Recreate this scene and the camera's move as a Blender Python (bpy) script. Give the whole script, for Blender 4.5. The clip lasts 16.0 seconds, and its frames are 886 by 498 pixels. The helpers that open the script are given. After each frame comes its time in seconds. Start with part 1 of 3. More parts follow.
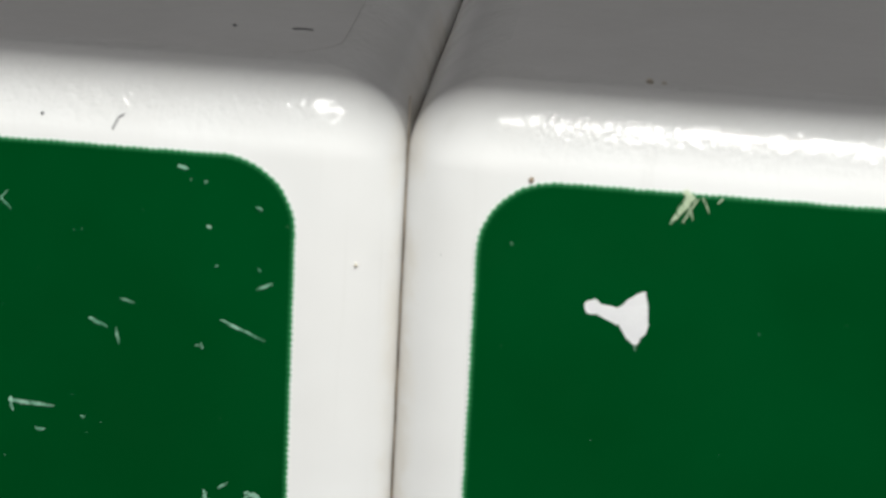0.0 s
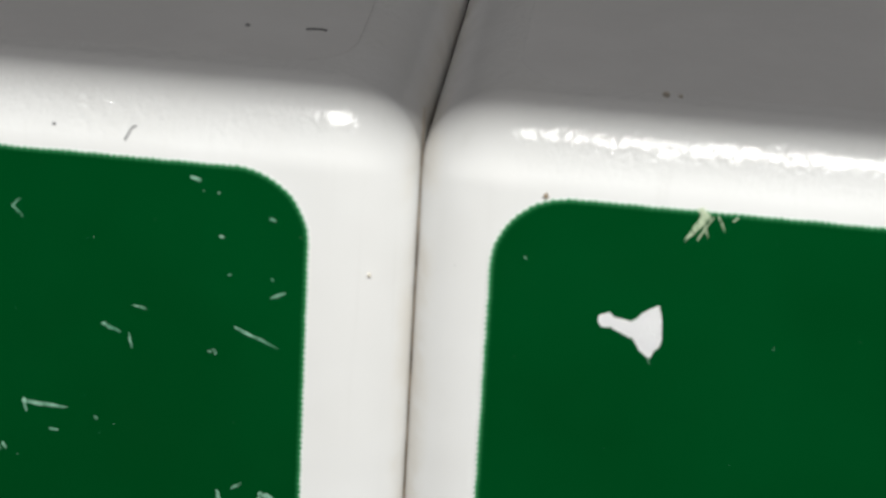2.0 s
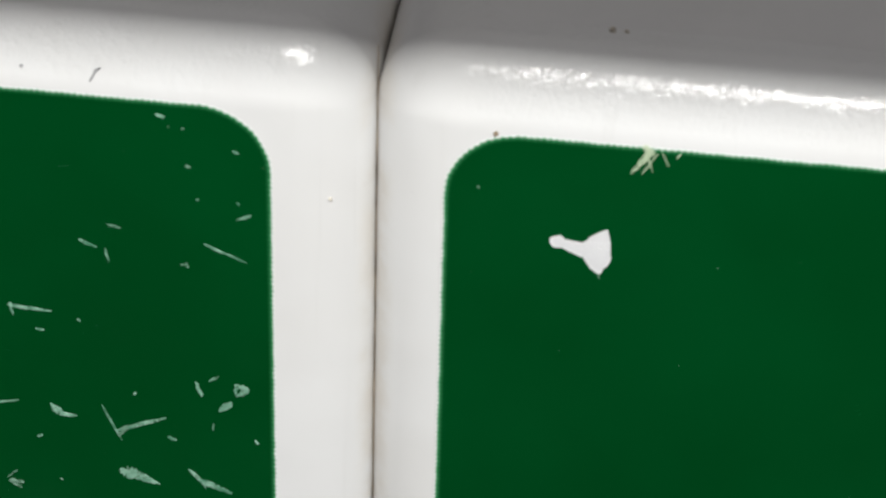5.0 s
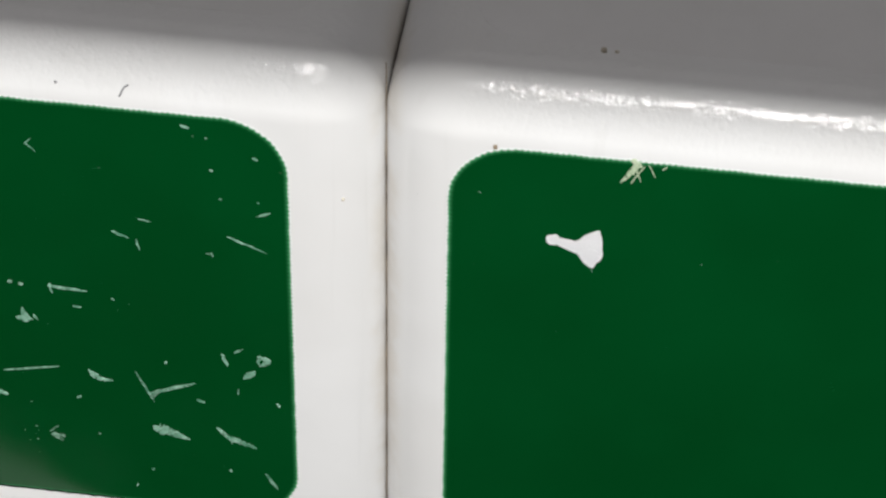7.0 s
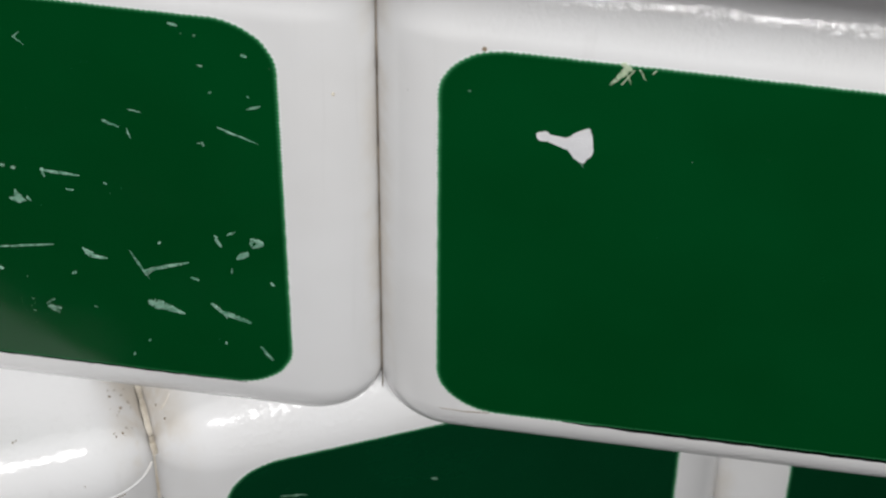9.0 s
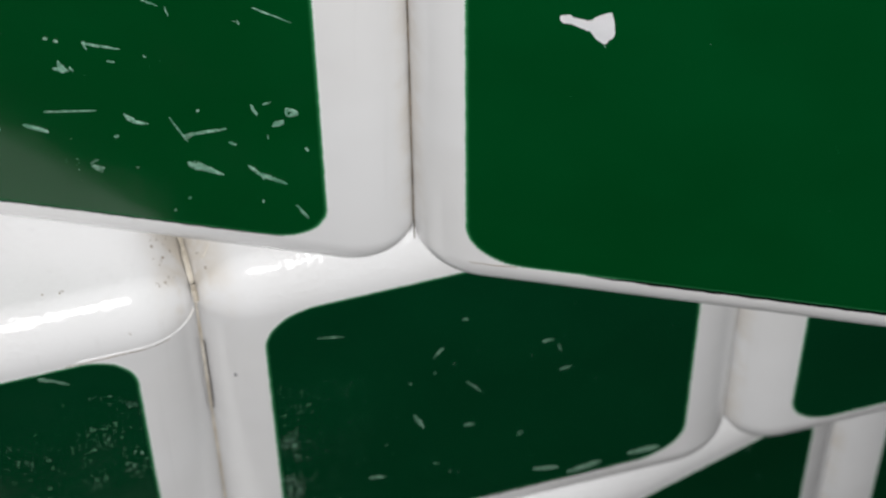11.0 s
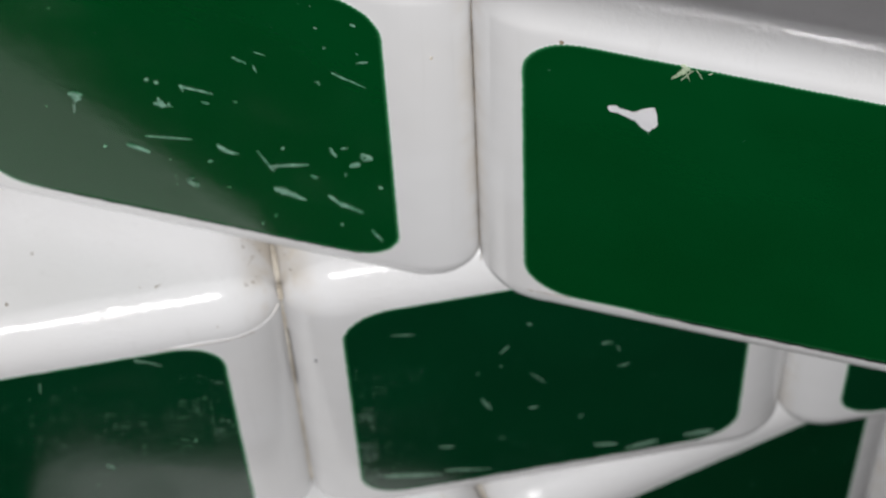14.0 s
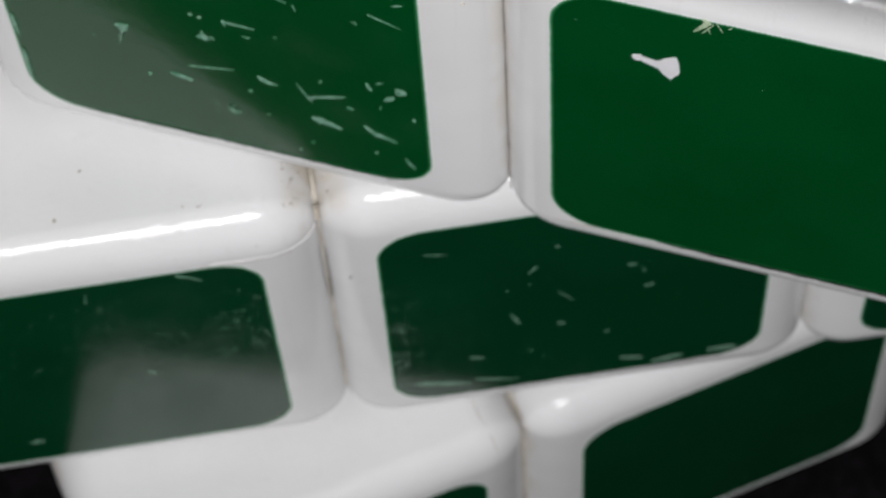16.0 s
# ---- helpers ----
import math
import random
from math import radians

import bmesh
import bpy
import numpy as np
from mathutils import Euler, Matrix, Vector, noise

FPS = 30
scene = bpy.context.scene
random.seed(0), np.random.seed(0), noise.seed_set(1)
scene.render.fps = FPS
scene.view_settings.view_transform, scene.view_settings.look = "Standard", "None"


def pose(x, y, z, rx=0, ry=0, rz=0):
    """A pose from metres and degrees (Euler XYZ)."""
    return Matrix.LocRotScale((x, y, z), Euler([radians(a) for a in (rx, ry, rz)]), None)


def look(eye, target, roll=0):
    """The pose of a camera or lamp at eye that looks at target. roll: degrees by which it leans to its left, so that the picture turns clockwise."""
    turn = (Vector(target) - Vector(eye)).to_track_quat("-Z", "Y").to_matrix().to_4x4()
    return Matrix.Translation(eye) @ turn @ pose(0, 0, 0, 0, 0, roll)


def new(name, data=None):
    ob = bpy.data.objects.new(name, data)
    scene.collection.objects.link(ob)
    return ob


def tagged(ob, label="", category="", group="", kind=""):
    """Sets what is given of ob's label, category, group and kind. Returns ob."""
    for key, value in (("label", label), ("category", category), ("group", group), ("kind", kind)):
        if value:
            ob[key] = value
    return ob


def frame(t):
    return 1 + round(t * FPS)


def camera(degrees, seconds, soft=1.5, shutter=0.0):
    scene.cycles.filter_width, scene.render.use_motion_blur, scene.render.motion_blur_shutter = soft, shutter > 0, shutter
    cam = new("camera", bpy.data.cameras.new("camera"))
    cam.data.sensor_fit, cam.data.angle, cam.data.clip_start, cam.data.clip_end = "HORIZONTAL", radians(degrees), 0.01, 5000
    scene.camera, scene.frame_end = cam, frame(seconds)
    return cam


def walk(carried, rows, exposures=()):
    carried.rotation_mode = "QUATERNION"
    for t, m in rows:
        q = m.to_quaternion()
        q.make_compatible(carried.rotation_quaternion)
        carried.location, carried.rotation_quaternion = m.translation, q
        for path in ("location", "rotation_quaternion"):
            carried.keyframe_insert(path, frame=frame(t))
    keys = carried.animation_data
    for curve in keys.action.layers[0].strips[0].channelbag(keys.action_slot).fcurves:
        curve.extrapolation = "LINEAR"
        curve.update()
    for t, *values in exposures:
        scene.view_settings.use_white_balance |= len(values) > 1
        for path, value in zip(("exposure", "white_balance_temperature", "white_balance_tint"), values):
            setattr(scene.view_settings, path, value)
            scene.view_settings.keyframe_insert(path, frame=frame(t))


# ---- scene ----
cam = camera(18.4, 16.0, soft=2.2)
cam.data.dof.use_dof, cam.data.dof.focus_distance, cam.data.dof.aperture_fstop = True, 0.0755, 225
walk(cam, [
    (0, look((0.00604, -0.05948, 0.07443), (0.00124, -0.00317, 0.05428), 3.00)),
    (0.5, look((0.00545, -0.05900, 0.07532), (0.00130, -0.00302, 0.05414), 3.20)),
    (1, look((0.00416, -0.05844, 0.07794), (0.00090, -0.00266, 0.05608), 3.61)),
    (1.5, look((0.00475, -0.05787, 0.07844), (0.00056, -0.00271, 0.05520), 3.36)),
    (2, look((0.00547, -0.05725, 0.07943), (0.00087, -0.00278, 0.05470), 3.32)),
    (2.5, look((0.00524, -0.05593, 0.08248), (0.00061, -0.00240, 0.05579), 2.90)),
    (3, look((0.00533, -0.05519, 0.08519), (0.00110, -0.00291, 0.05607), 2.86)),
    (3.5, look((0.00625, -0.05470, 0.08846), (0.00139, -0.00383, 0.05702), 2.01)),
    (4, look((0.00631, -0.05375, 0.08944), (0.00178, -0.00386, 0.05641), 2.25)),
    (4.5, look((0.00656, -0.05335, 0.09006), (0.00206, -0.00427, 0.05584), 2.20)),
    (4.7, look((0.00695, -0.05333, 0.09042), (0.00212, -0.00471, 0.05560), 2.00)),
    (6.8, look((0.00825, -0.05286, 0.09933), (0.00281, -0.00868, 0.05911), 1.07)),
    (7, look((0.00823, -0.05278, 0.10018), (0.00274, -0.00895, 0.05958), 1.02)),
    (7.5, look((0.00844, -0.05153, 0.10085), (0.00282, -0.00849, 0.05942), 0.86)),
    (8, look((0.00861, -0.05018, 0.10172), (0.00306, -0.00862, 0.05880), 1.13)),
    (8.5, look((0.00889, -0.04893, 0.10332), (0.00299, -0.00859, 0.05930), 0.68)),
    (9, look((0.00884, -0.04849, 0.10408), (0.00330, -0.00979, 0.05857), 0.50)),
    (9.2, look((0.00905, -0.04816, 0.10486), (0.00352, -0.00998, 0.05891), 0.39)),
    (11.3, look((0.00914, -0.04673, 0.11006), (0.00301, -0.01349, 0.06049), -1.30)),
    (11.5, look((0.00956, -0.04679, 0.11090), (0.00302, -0.01375, 0.06124), -1.53)),
    (12, look((0.01020, -0.04700, 0.11308), (0.00300, -0.01520, 0.06271), -2.35)),
    (12.5, look((0.01120, -0.04643, 0.11527), (0.00341, -0.01566, 0.06435), -3.01)),
    (13, look((0.01220, -0.04497, 0.11727), (0.00418, -0.01542, 0.06567), -3.10)),
    (13.5, look((0.01211, -0.04379, 0.11796), (0.00390, -0.01552, 0.06568), -3.13)),
    (14, look((0.01238, -0.04268, 0.12000), (0.00349, -0.01435, 0.06786), -3.60)),
    (14.5, look((0.01212, -0.04274, 0.12170), (0.00278, -0.01538, 0.06912), -4.45)),
    (15, look((0.01242, -0.04248, 0.12278), (0.00315, -0.01588, 0.06980), -4.44)),
    (15.5, look((0.01299, -0.04237, 0.12405), (0.00372, -0.01680, 0.07056), -4.89)),
    (16, look((0.01308, -0.04163, 0.12435), (0.00377, -0.01652, 0.07066), -5.05)),
], exposures=((0, 0.12, 6530, 6), (2, 0.10, 6530, 6.5), (4, 0.08, 6500, 7.5), (7, 0.06, 6500, 9.2), (8.5, -0.02, 6450, 10), (9, -0.30, 6400, 10),
               (11.5, -0.18, 6380, 10), (13.5, -0.28, 6380, 11), (16, -0.38, 6330, 11)))

# ---- light ----
world = bpy.data.worlds.new("dim_room")
scene.world = world
world.use_nodes = True
world.node_tree.nodes["Background"].inputs[0].default_value = (1.0, 0.965, 0.965, 1)
world.node_tree.nodes["Background"].inputs[1].default_value = 0.41

LAMP_UP, LAMP_FAR = radians(42), 0.125
LAMP_Y, LAMP_Z = -LAMP_FAR * math.cos(LAMP_UP), 0.057 + LAMP_FAR * math.sin(LAMP_UP)
lamp = new("strip_lamp_light", bpy.data.lights.new("strip_lamp_light", "AREA"))
lamp.data.shape, lamp.data.size, lamp.data.size_y = "RECTANGLE", 0.045, 0.0003
lamp.data.energy, lamp.data.color = 0.24, (1.0, 0.985, 0.965)
lamp.matrix_world = look((0.020, LAMP_Y, LAMP_Z), (0.020, 0, 0.045))

# ---- materials ----
def material(name, colour, rough, ior=1.5):
    mat = bpy.data.materials.new(name)
    mat.use_nodes = True
    tree = mat.node_tree
    shader = tree.nodes["Principled BSDF"]
    shader.inputs["Base Color"].default_value = (*colour, 1)
    shader.inputs["Roughness"].default_value = rough
    shader.inputs["IOR"].default_value = ior
    return mat, tree, shader


def node(tree, kind, inputs=(), operation="", interpolation_type="", data_type=""):
    n = tree.nodes.new(kind)
    if operation:
        n.operation = operation
    if interpolation_type:
        n.interpolation_type = interpolation_type
    if data_type:
        n.data_type = data_type
    for key, value in inputs:
        if isinstance(value, bpy.types.NodeSocket):
            tree.links.new(value, n.inputs[key])
        else:
            n.inputs[key].default_value = value
    return n


def noise_at(tree, where, scale, detail=3.0, rough=0.55):
    return node(tree, "ShaderNodeTexNoise", [("Vector", where), ("Scale", scale), ("Detail", detail), ("Roughness", rough)])


def ramp(tree, value, low, high, to_low=0.0, to_high=1.0):
    return node(tree, "ShaderNodeMapRange", [("Value", value), ("From Min", low), ("From Max", high), ("To Min", to_low), ("To Max", to_high)],
                interpolation_type="SMOOTHSTEP").outputs[0]


def mixed(tree, factor, a, b):
    n = node(tree, "ShaderNodeMix", data_type="RGBA")
    for socket, value in ((n.inputs[0], factor), (n.inputs[6], a), (n.inputs[7], b)):
        if isinstance(value, bpy.types.NodeSocket):
            tree.links.new(value, socket)
        else:
            socket.default_value = value
    return n.outputs[2]


def maths(tree, what, a, b=0.0):
    return node(tree, "ShaderNodeMath", [(0, a), (1, b)], operation=what).outputs[0]


def place_of(tree):
    """Object coordinates, shifted by a random step for each object."""
    coords = node(tree, "ShaderNodeTexCoord").outputs["Object"]
    shift = maths(tree, "MULTIPLY", node(tree, "ShaderNodeObjectInfo").outputs["Random"], 0.37)
    return coords, node(tree, "ShaderNodeVectorMath", [(0, coords), (1, shift)], operation="ADD").outputs[0]


def plastic(name, dirt, reach, low=-0.02):
    mat, tree, shader = material(name, (0.8, 0.8, 0.8), 0.24)
    shader.inputs["Specular IOR Level"].default_value = 0.42
    coords, where = place_of(tree)
    axis = node(tree, "ShaderNodeSeparateXYZ", [(0, coords)])
    # grime rubbed into the seams between neighbouring pieces
    side = maths(tree, "ABSOLUTE", axis.outputs[0])
    near = ramp(tree, side, 0.0094 - reach, 0.0094)
    near = maths(tree, "MULTIPLY", near, ramp(tree, axis.outputs[2], low, low + 0.003))
    patchy = ramp(tree, noise_at(tree, where, 420, 4, 0.65).outputs[0], 0.4, 0.64)
    grime = maths(tree, "MULTIPLY", maths(tree, "MULTIPLY", near, patchy), dirt)
    cloud = ramp(tree, noise_at(tree, where, 130, 3).outputs[0], 0.35, 0.7)
    base = mixed(tree, cloud, (0.755, 0.755, 0.757, 1), (0.72, 0.715, 0.71, 1))
    base = mixed(tree, grime, base, (0.56, 0.47, 0.34, 1))
    # drawn-out rub marks
    drawn = node(tree, "ShaderNodeMapping", [("Vector", where), ("Scale", (1, 1, 0.04))])
    rubs = ramp(tree, noise_at(tree, drawn.outputs[0], 2600, 2).outputs[0], 0.58, 0.8)
    base = mixed(tree, maths(tree, "MULTIPLY", rubs, 0.10), base, (0.5, 0.49, 0.47, 1))
    # specks of dust
    cells = node(tree, "ShaderNodeTexVoronoi", [("Vector", where), ("Scale", 260)])
    speck = maths(tree, "LESS_THAN", cells.outputs["Distance"], 0.022)
    some = maths(tree, "GREATER_THAN", node(tree, "ShaderNodeSeparateColor", [(0, cells.outputs["Color"])]).outputs[0], 0.72)
    base = mixed(tree, maths(tree, "MULTIPLY", maths(tree, "MULTIPLY", speck, some), 0.75), base, (0.2, 0.18, 0.15, 1))
    tree.links.new(base, shader.inputs["Base Color"])
    tree.links.new(ramp(tree, noise_at(tree, where, 900, 4, 0.6).outputs[0], 0.3, 0.75, 0.12, 0.22), shader.inputs["Roughness"])
    low = noise_at(tree, where, 240, 2).outputs[0]
    high = noise_at(tree, where, 4600, 3).outputs[0]
    pebbly = ramp(tree, noise_at(tree, where, 330, 3).outputs[0], 0.33, 0.55, 0.10, 0.55)
    # the rounded rims are pebbly, the flat faces nearly smooth
    rim = ramp(tree, maths(tree, "ABSOLUTE", axis.outputs[2]), 0.0076, 0.0086, 0.06, 1.0)
    rim = maths(tree, "MULTIPLY", rim, ramp(tree, side, 0.0078, 0.0088, 1.0, 0.1))
    pebbly = maths(tree, "MULTIPLY", pebbly, rim)
    bump = node(tree, "ShaderNodeBump", [("Height", high), ("Strength", pebbly), ("Distance", 0.00006)])
    bump2 = node(tree, "ShaderNodeBump", [("Height", low), ("Strength", 0.25), ("Distance", 0.0003), ("Normal", bump.outputs[0])])
    tree.links.new(bump2.outputs[0], shader.inputs["Normal"])
    return mat


def green_ink(name, dark, light):
    mat, tree, shader = material(name, light, 0.13)
    coords, where = place_of(tree)
    cloud = ramp(tree, noise_at(tree, where, 160, 3).outputs[0], 0.3, 0.7)
    base = mixed(tree, cloud, (*dark, 1), (*light, 1))
    grain = ramp(tree, noise_at(tree, where, 5200, 2).outputs[0], 0.72, 0.86)
    base = mixed(tree, maths(tree, "MULTIPLY", grain, 0.16), base, (0.2, 0.32, 0.22, 1))
    # the white plastic shows through where the ink runs thin
    coat = node(tree, "ShaderNodeAttribute")
    coat.attribute_name = "coat"
    thin = mixed(tree, ramp(tree, coat.outputs["Fac"], 0.0, 0.5), (0.76, 0.79, 0.77, 1), (0.05, 0.27, 0.11, 1))
    base = mixed(tree, ramp(tree, coat.outputs["Fac"], 0.45, 1.0), thin, base)
    tree.links.new(base, shader.inputs["Base Color"])
    smear = ramp(tree, noise_at(tree, where, 420, 5, 0.65).outputs[0], 0.42, 0.78, 0.15, 0.28)
    tree.links.new(smear, shader.inputs["Roughness"])
    shader.inputs["Specular IOR Level"].default_value = 0.28
    bump = node(tree, "ShaderNodeBump", [("Height", noise_at(tree, where, 1500, 3).outputs[0]), ("Strength", 0.06), ("Distance", 0.0001)])
    tree.links.new(bump.outputs[0], shader.inputs["Normal"])
    return mat


def mottled(name, dark, light, rough, scale, bump_by=0.1):
    mat, tree, shader = material(name, light, rough)
    coords, where = place_of(tree)
    f = ramp(tree, noise_at(tree, where, scale, 5, 0.6).outputs[0], 0.3, 0.7)
    tree.links.new(mixed(tree, f, (*dark, 1), (*light, 1)), shader.inputs["Base Color"])
    bump = node(tree, "ShaderNodeBump", [("Height", noise_at(tree, where, scale * 6, 3).outputs[0]), ("Strength", bump_by), ("Distance", 0.0002)])
    tree.links.new(bump.outputs[0], shader.inputs["Normal"])
    return mat


def scuffed(name, dark, light):
    mat, tree, shader = material(name, light, 0.45)
    coords, where = place_of(tree)
    f = ramp(tree, noise_at(tree, where, 4500, 5, 0.6).outputs[0], 0.3, 0.7)
    left = ramp(tree, noise_at(tree, where, 9000, 3, 0.6).outputs[0], 0.52, 0.64)
    worn = mixed(tree, f, (*dark, 1), (*light, 1))
    tree.links.new(mixed(tree, maths(tree, "MULTIPLY", left, 0.85), worn, (0.002, 0.06, 0.014, 1)), shader.inputs["Base Color"])
    return mat


PLASTIC = plastic("white_abs_plastic", 0.28, 0.0005)
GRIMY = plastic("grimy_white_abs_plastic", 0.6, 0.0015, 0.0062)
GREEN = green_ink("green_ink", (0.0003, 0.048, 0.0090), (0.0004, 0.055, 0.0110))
# the same green ink with the lower layers' shade put into its colour
SHADED_GREEN = green_ink("shaded_green_ink", (0.0006, 0.033, 0.0105), (0.0008, 0.039, 0.0125))
WHITE_INK = mottled("white_ink", (0.72, 0.715, 0.715), (0.755, 0.75, 0.75), 0.2, 300, 0.05)
FAINT = scuffed("faint_scuffed_ink", (0.08, 0.18, 0.12), (0.30, 0.46, 0.36))
DUSTY = scuffed("dusty_ink", (0.07, 0.14, 0.09), (0.24, 0.34, 0.27))
SCUFF = scuffed("scuffed_ink", (0.06, 0.20, 0.12), (0.35, 0.57, 0.45))
DUST = scuffed("pale_dust", (0.16, 0.24, 0.20), (0.46, 0.56, 0.51))
SEAM_DIRT = mottled("seam_dirt", (0.38, 0.33, 0.26), (0.66, 0.62, 0.54), 0.8, 900)
SEAM_LINE = mottled("dark_seam_dirt", (0.16, 0.13, 0.10), (0.40, 0.34, 0.27), 0.8, 900)
RIM_REFLECTION = mottled("dark_rim_reflection", (0.0006, 0.004, 0.002), (0.001, 0.007, 0.003), 0.1, 4000, 0.9)
TORN = scuffed("torn_ink", (0.34, 0.43, 0.28), (0.56, 0.64, 0.47))
BARE = mottled("bare_plastic", (0.66, 0.66, 0.68), (0.72, 0.72, 0.735), 0.4, 900)
SOIL_AND_SHADE = mottled("soil_and_shade", (0.16, 0.12, 0.08), (0.30, 0.24, 0.17), 0.8, 2500)
SLIT_SHADE = mottled("slit_shade", (0.02, 0.015, 0.012), (0.05, 0.04, 0.03), 0.8, 2500)
LINT = mottled("grey_lint", (0.14, 0.14, 0.15), (0.24, 0.24, 0.25), 0.8, 2500)
BLACK_TOP = mottled("black_table_felt", (0.002, 0.002, 0.002), (0.006, 0.005, 0.006), 0.95, 900)
BLACK_TOP.node_tree.nodes["Principled BSDF"].inputs["Specular IOR Level"].default_value = 0.05
DARK_PANEL = mottled("grey_panel", (0.10, 0.10, 0.10), (0.13, 0.13, 0.13), 0.8, 30)

# ---- setting ----
def box(bm, lo, hi):
    m = Matrix.LocRotScale((Vector(lo) + Vector(hi)) / 2, None, Vector(hi) - Vector(lo))
    bmesh.ops.create_cube(bm, size=1.0, matrix=m)


def setting(name, lo, hi, mat, label, category):
    bm = bmesh.new()
    box(bm, lo, hi)
    data = bpy.data.meshes.new(name)
    bm.to_mesh(data)
    bm.free()
    data.materials.append(mat)
    return tagged(new(name, data), label, category, kind="structure")


BOARD_Z, PANEL_Z = 0.128, 0.5


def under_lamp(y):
    """Where the line from the lamp to the cube's top at y crosses the added board's height."""
    part = (BOARD_Z - 0.057) / (LAMP_Z - 0.057)
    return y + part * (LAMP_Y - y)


setting("table_top", (-0.45, -0.9, -0.03), (0.45, 0.35, 0.0), BLACK_TOP, "matt black felt table top under the cube", "table top")
# unseen panels added round the table, so room light comes only from above
setting("wall_back", (-0.45, 0.35, -0.03), (0.45, 0.37, PANEL_Z), DARK_PANEL, "unseen dark grey panel added behind the table to block low light", "wall")
setting("wall_front", (-0.45, -0.92, -0.03), (0.45, -0.9, PANEL_Z), DARK_PANEL, "unseen dark grey panel added before the table to block low light", "wall")
setting("wall_left", (-0.47, -0.92, -0.03), (-0.45, 0.37, PANEL_Z), DARK_PANEL, "unseen dark grey panel added beside the table to block low light", "wall")
setting("wall_right", (0.45, -0.92, -0.03), (0.47, 0.37, PANEL_Z), DARK_PANEL, "unseen dark grey panel added beside the table to block low light", "wall")
# unseen board added between lamp and cube to shade the cube's top
setting("ceiling_beam", (-0.45, under_lamp(-0.0004), BOARD_Z), (0.45, under_lamp(0.075), BOARD_Z + 0.003), DARK_PANEL, "unseen dark grey board added to shade the cube's top from the lamp", "ceiling beam")

# ---- puzzle cube ----
MM = 0.001
PITCH, HALF, ROUND = 19.0, 9.49, (2.2, 1.4, 1.97)
AXIS = (-9.5, 28.5)
LAYER_TURN = {"bottom": 38.5, "middle": 24.2, "top": 0.0}


def linked(name, data, parent, mat, at=(0, 0, 0), label=""):
    data.materials.append(mat) if not data.materials else None
    ob = new(name, data)
    ob.parent = parent
    ob.location = at
    return tagged(ob, label)


def rounded_block(name, hx, hy, hz, radii, steps=6):
    """A block with its edges rounded by a radius for each axis, with exact normals."""
    def stops(h, r):
        lean = [r * (1 - math.tan(radians(45) * (1 - k / steps))) for k in range(steps + 1)]
        ends = [-h + v for v in lean] + [0.0] + [h - v for v in reversed(lean)]
        return ends
    halves, lists = (hx, hy, hz), [stops(h, r) for h, r in zip((hx, hy, hz), radii)]
    verts, normals, index, faces = [], [], {}, []

    def vertex(p):
        key = tuple(round(v, 4) for v in p)
        if key not in index:
            core = [max(-halves[k] + radii[k], min(halves[k] - radii[k], p[k])) for k in range(3)]
            d = Vector([(p[k] - core[k]) / radii[k] for k in range(3)]).normalized()
            index[key] = len(verts)
            verts.append(Vector([core[k] + radii[k] * d[k] for k in range(3)]) * MM)
            normals.append(Vector([d[k] / radii[k] for k in range(3)]).normalized())
        return index[key]

    for axis in range(3):
        a, b = (axis + 1) % 3, (axis + 2) % 3
        for sign in (-1, 1):
            for i in range(len(lists[a]) - 1):
                for j in range(len(lists[b]) - 1):
                    quad = []
                    for di, dj in ((0, 0), (1, 0), (1, 1), (0, 1)):
                        p = [0, 0, 0]
                        p[axis], p[a], p[b] = sign * halves[axis], lists[a][i + di], lists[b][j + dj]
                        quad.append(vertex(p))
                    faces.append(quad if sign > 0 else quad[::-1])
    data = bpy.data.meshes.new(name)
    data.from_pydata(verts, [], faces)
    data.polygons.foreach_set("use_smooth", [True] * len(data.polygons))
    data.normals_split_custom_set_from_vertices(normals)
    return data


